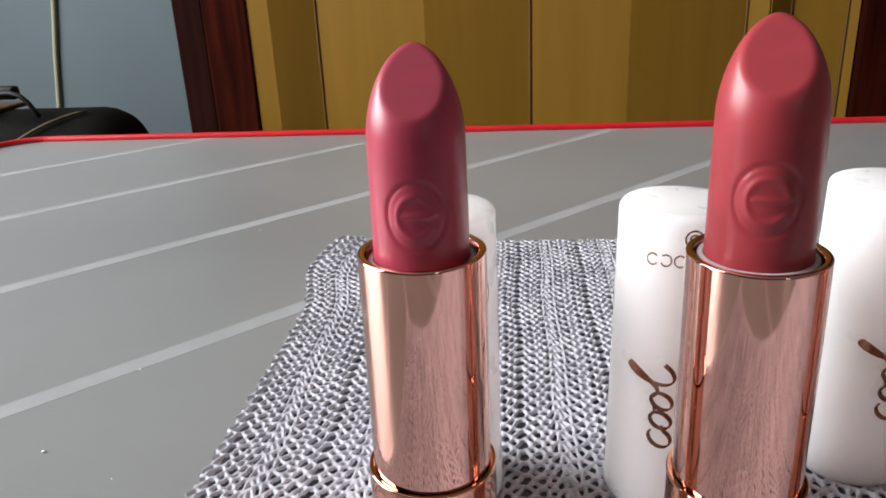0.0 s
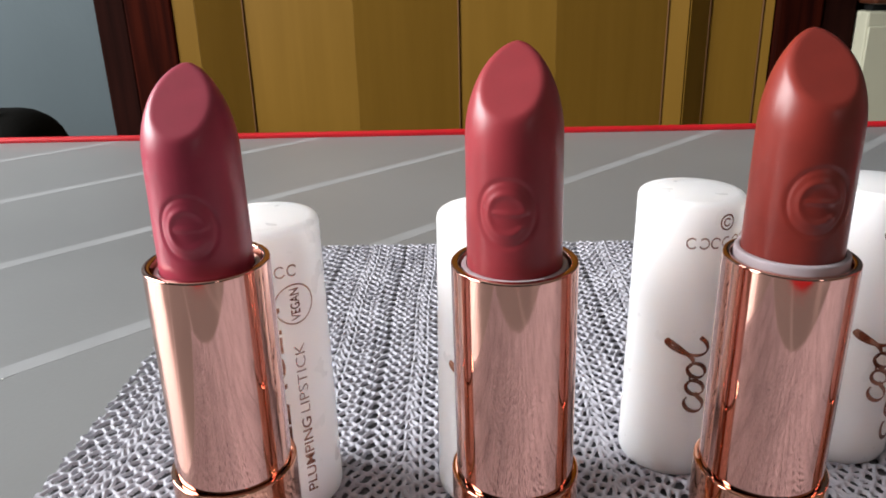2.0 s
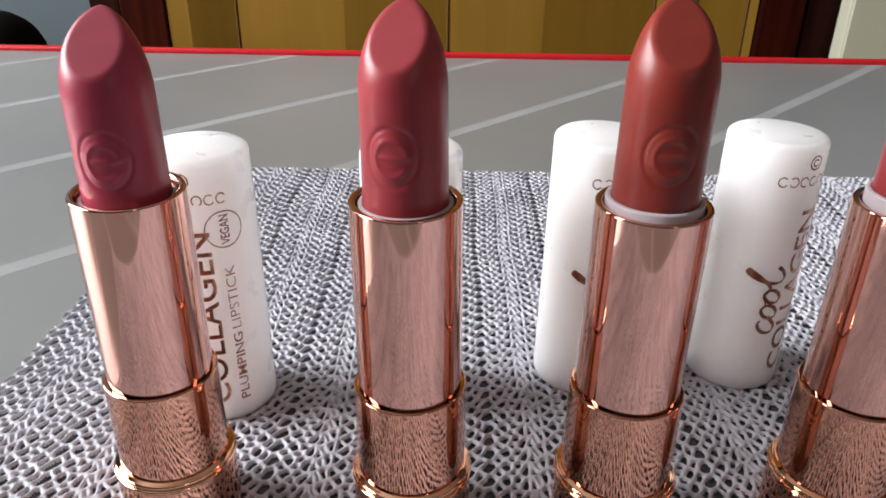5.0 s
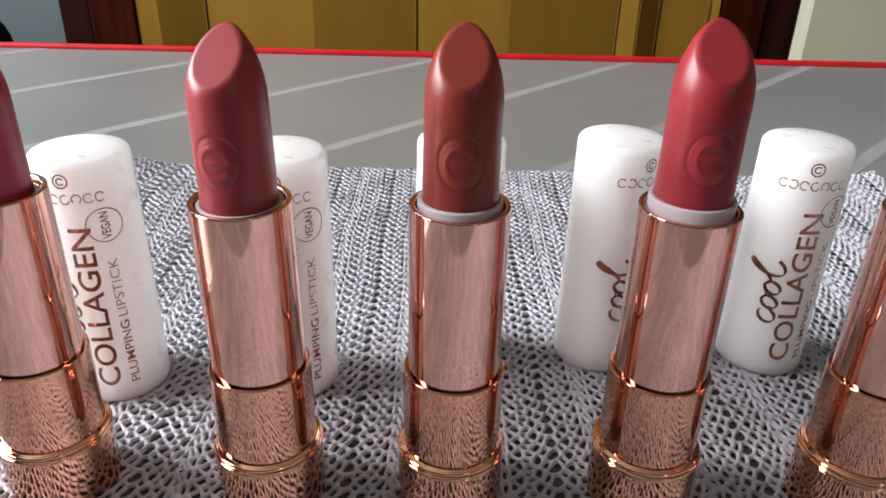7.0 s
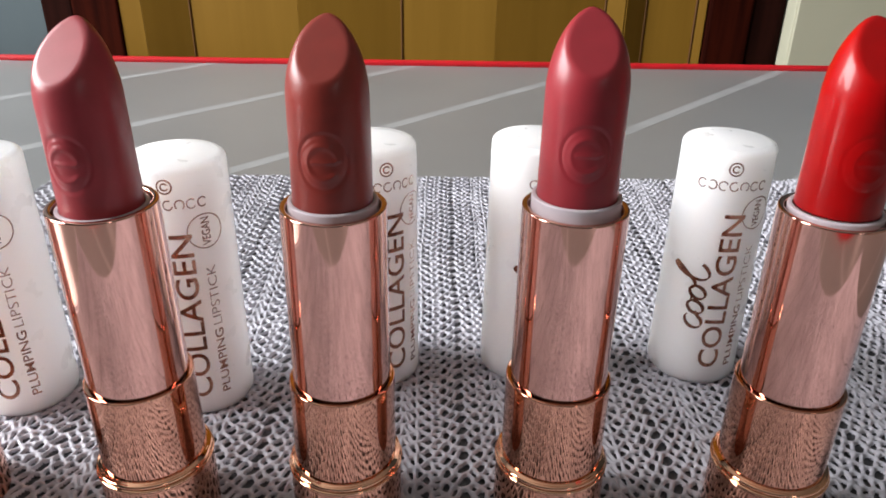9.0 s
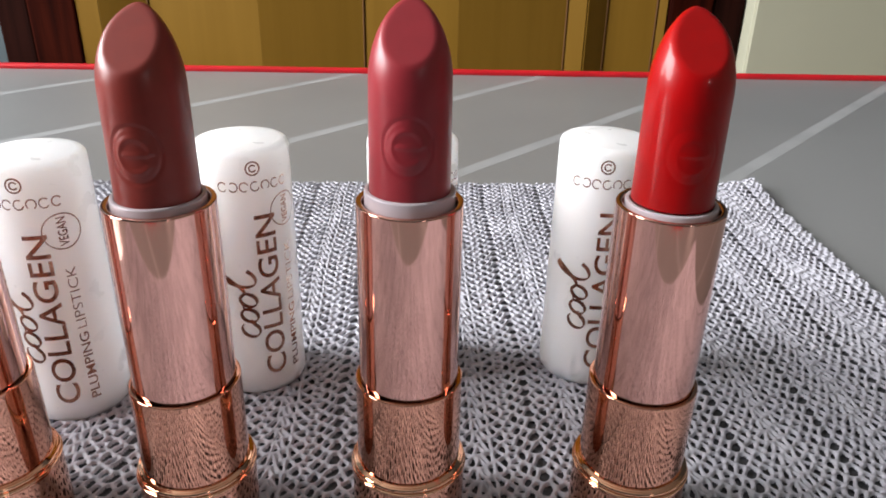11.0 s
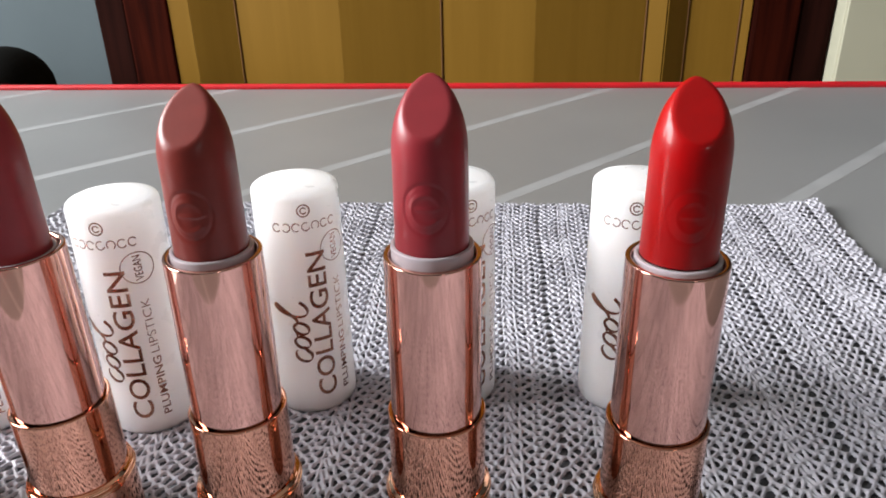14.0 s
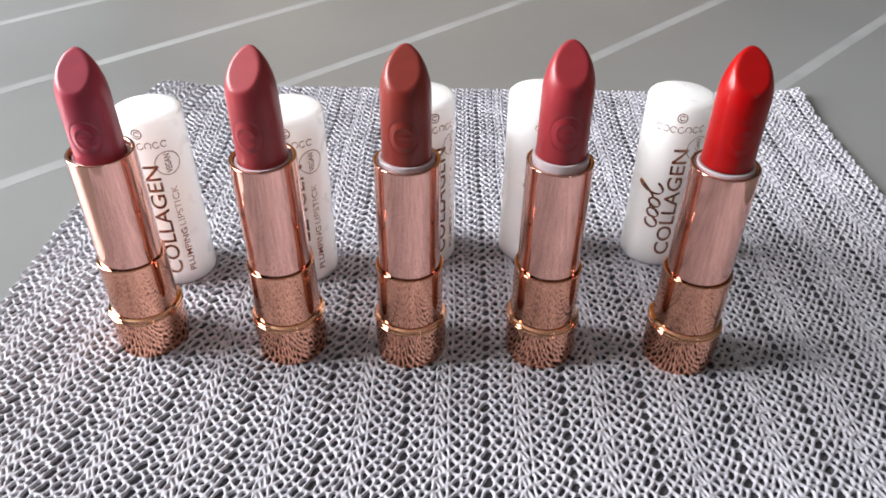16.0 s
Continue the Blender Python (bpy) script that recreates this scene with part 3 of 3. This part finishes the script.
def ribbon(bm, pts, wide, thin, nib=50):
    """A pen stroke of changing width along a smooth path."""
    P = [Vector((*p, 0)) for p in pts]
    path = []
    for i in range(len(P) - 1):
        a, b, c, d = P[max(i - 1, 0)], P[i], P[i + 1], P[min(i + 2, len(P) - 1)]
        for s in range(8):
            t = s / 8
            path.append(0.5 * ((2 * b) + (c - a) * t + (2 * a - 5 * b + 4 * c - d) * t * t + (3 * b - a - 3 * c + d) * t ** 3))
    path.append(P[-1])
    last = None
    for i, p in enumerate(path):
        way = (path[min(i + 1, len(path) - 1)] - path[max(i - 1, 0)]).normalized()
        side = Vector((-way.y, way.x, 0))
        w = thin + (wide - thin) * abs(math.sin(math.atan2(way.y, way.x) - radians(nib) + math.pi / 2)) ** 1.5
        pair = (bm.verts.new(p + side * w / 2), bm.verts.new(p - side * w / 2))
        if last:
            bm.faces.new((last[0], last[1], pair[1], pair[0]))
        last = pair
    return bm


def oval(cx, cy, rx, ry, a0, a1, n=10, slant=0.22):
    return [(cx + rx * math.cos(radians(a0 + (a1 - a0) * i / n)) + slant * ry * math.sin(radians(a0 + (a1 - a0) * i / n)),
             cy + ry * math.sin(radians(a0 + (a1 - a0) * i / n))) for i in range(n + 1)]


def script_word():
    """The pen-written word, reading along x: 15 mm long, letters 3.9 mm high."""
    bm = bmesh.new()
    ribbon(bm, oval(1.8, 2.0, 1.65, 1.95, 50, 330) + [(4.1, 2.0)], 0.85, 0.35)
    ribbon(bm, oval(5.2, 2.05, 1.45, 1.85, 100, 475), 0.85, 0.35)
    ribbon(bm, [(5.6, 3.85), (6.6, 3.2), (7.6, 3.3)], 0.5, 0.35)
    ribbon(bm, oval(8.8, 2.05, 1.45, 1.85, 100, 475), 0.85, 0.35)
    ribbon(bm, [(9.2, 3.85), (10.2, 2.9), (11.4, 3.2), (13.0, 5.2), (14.3, 7.2), (14.75, 8.2), (14.2, 8.35), (13.2, 7.0), (12.3, 4.6), (11.9, 2.2), (12.3, 0.6), (13.3, 0.1), (14.6, 0.7), (15.6, 1.9)], 0.85, 0.35)
    return bm


def ring_bm(cx, cy, r, w, n=40, a0=0, a1=360, squash=1.0):
    bm = bmesh.new()
    return add_ring(bm, cx, cy, r, w, n, a0, a1, squash)


def add_ring(bm, cx, cy, r, w, n=40, a0=0, a1=360, squash=1.0):
    last = None
    for i in range(n + 1):
        a = radians(a0 + (a1 - a0) * i / n)
        pair = [bm.verts.new((cx + (r + s) * squash * math.cos(a), cy + (r + s) * math.sin(a), 0)) for s in (-w / 2, w / 2)]
        if last:
            bm.faces.new((last[0], last[1], pair[1], pair[0]))
        last = pair
    return bm


# the print, laid out about the emblem's upright line (mm along the arc, mm up)
big_word = wrapped("large_lettering", upright(fit_box(text_bm("COLLAGEN", 0.012), 5.0, 41.9, 0, 4.4), 3.8), foil)
script = wrapped("script_lettering", upright(fit_box(script_word(), 14.5, 30.5, 0, 8.3), -1.0), foil)
small_bold = wrapped("small_lettering", upright(fit_box(text_bm("PLUMPING", 0.01), 5.0, 20.3, 0, 1.8), 7.4), foil)
small_thin = wrapped("thin_lettering", upright(fit_box(text_bm("LIPSTICK", -0.012), 21.4, 34.6, 0, 1.8), 7.4), foil_thin)
seal_word = wrapped("seal_lettering", upright(fit_box(text_bm("VEGAN", 0.012), 39.1, 44.8, 0, 1.75), 7.4), foil)
seal_ring = wrapped("seal_ring", ring_bm(6.5, 42.0, 3.5, 0.24, 48), foil_thin)
bm = ring_bm(0, 51.6, 1.32, 0.30, 40)
add_ring(bm, 0, 51.6, 0.66, 0.30, 24, 30, 330)
emblem = wrapped("emblem", bm, foil)
bm = bmesh.new()
for k, a in enumerate((40, -150, 20, 60, -60, 45, 30)):
    add_ring(bm, -6.15 + 2.12 * k, 48.0, 0.92, 0.26, 20, a, a + 285, squash=0.92)
name_bar = wrapped("name_bar", bm, foil_thin)


def cap(x, y, turn, label, lean=(0, 0)):
    thing = tagged(empty("cosmetic_tube", pose(x * MM, y * MM, 0.0002, lean[0], lean[1], turn)), label, "lipstick cap", "row of caps")
    shell = part("shell", shell_mesh, thing)
    for name, me in (("large_lettering", big_word), ("script_lettering", script), ("small_lettering", small_bold), ("thin_lettering", small_thin),
                     ("seal_lettering", seal_word), ("seal_ring", seal_ring), ("emblem", emblem), ("name_bar", name_bar)):
        part(name, me, shell, "copper foil print")
    return thing


CAP = "frosted white lipstick cap with copper print, "
cap(-74.0, 31.2, 0, CAP + "behind the mauve lipstick", (0, 0.24))
cap(-35.4, 32.7, 3.5, CAP + "behind the rose lipstick", (0, 0.5))
cap(1.3, 42.2, 24, CAP + "behind the terracotta lipstick", (0, 0.28))
cap(35.6, 45.2, 29, CAP + "behind the raspberry lipstick", (0.2, 0.2))
cap(75.7, 45.2, -8.5, CAP + "behind the red lipstick")
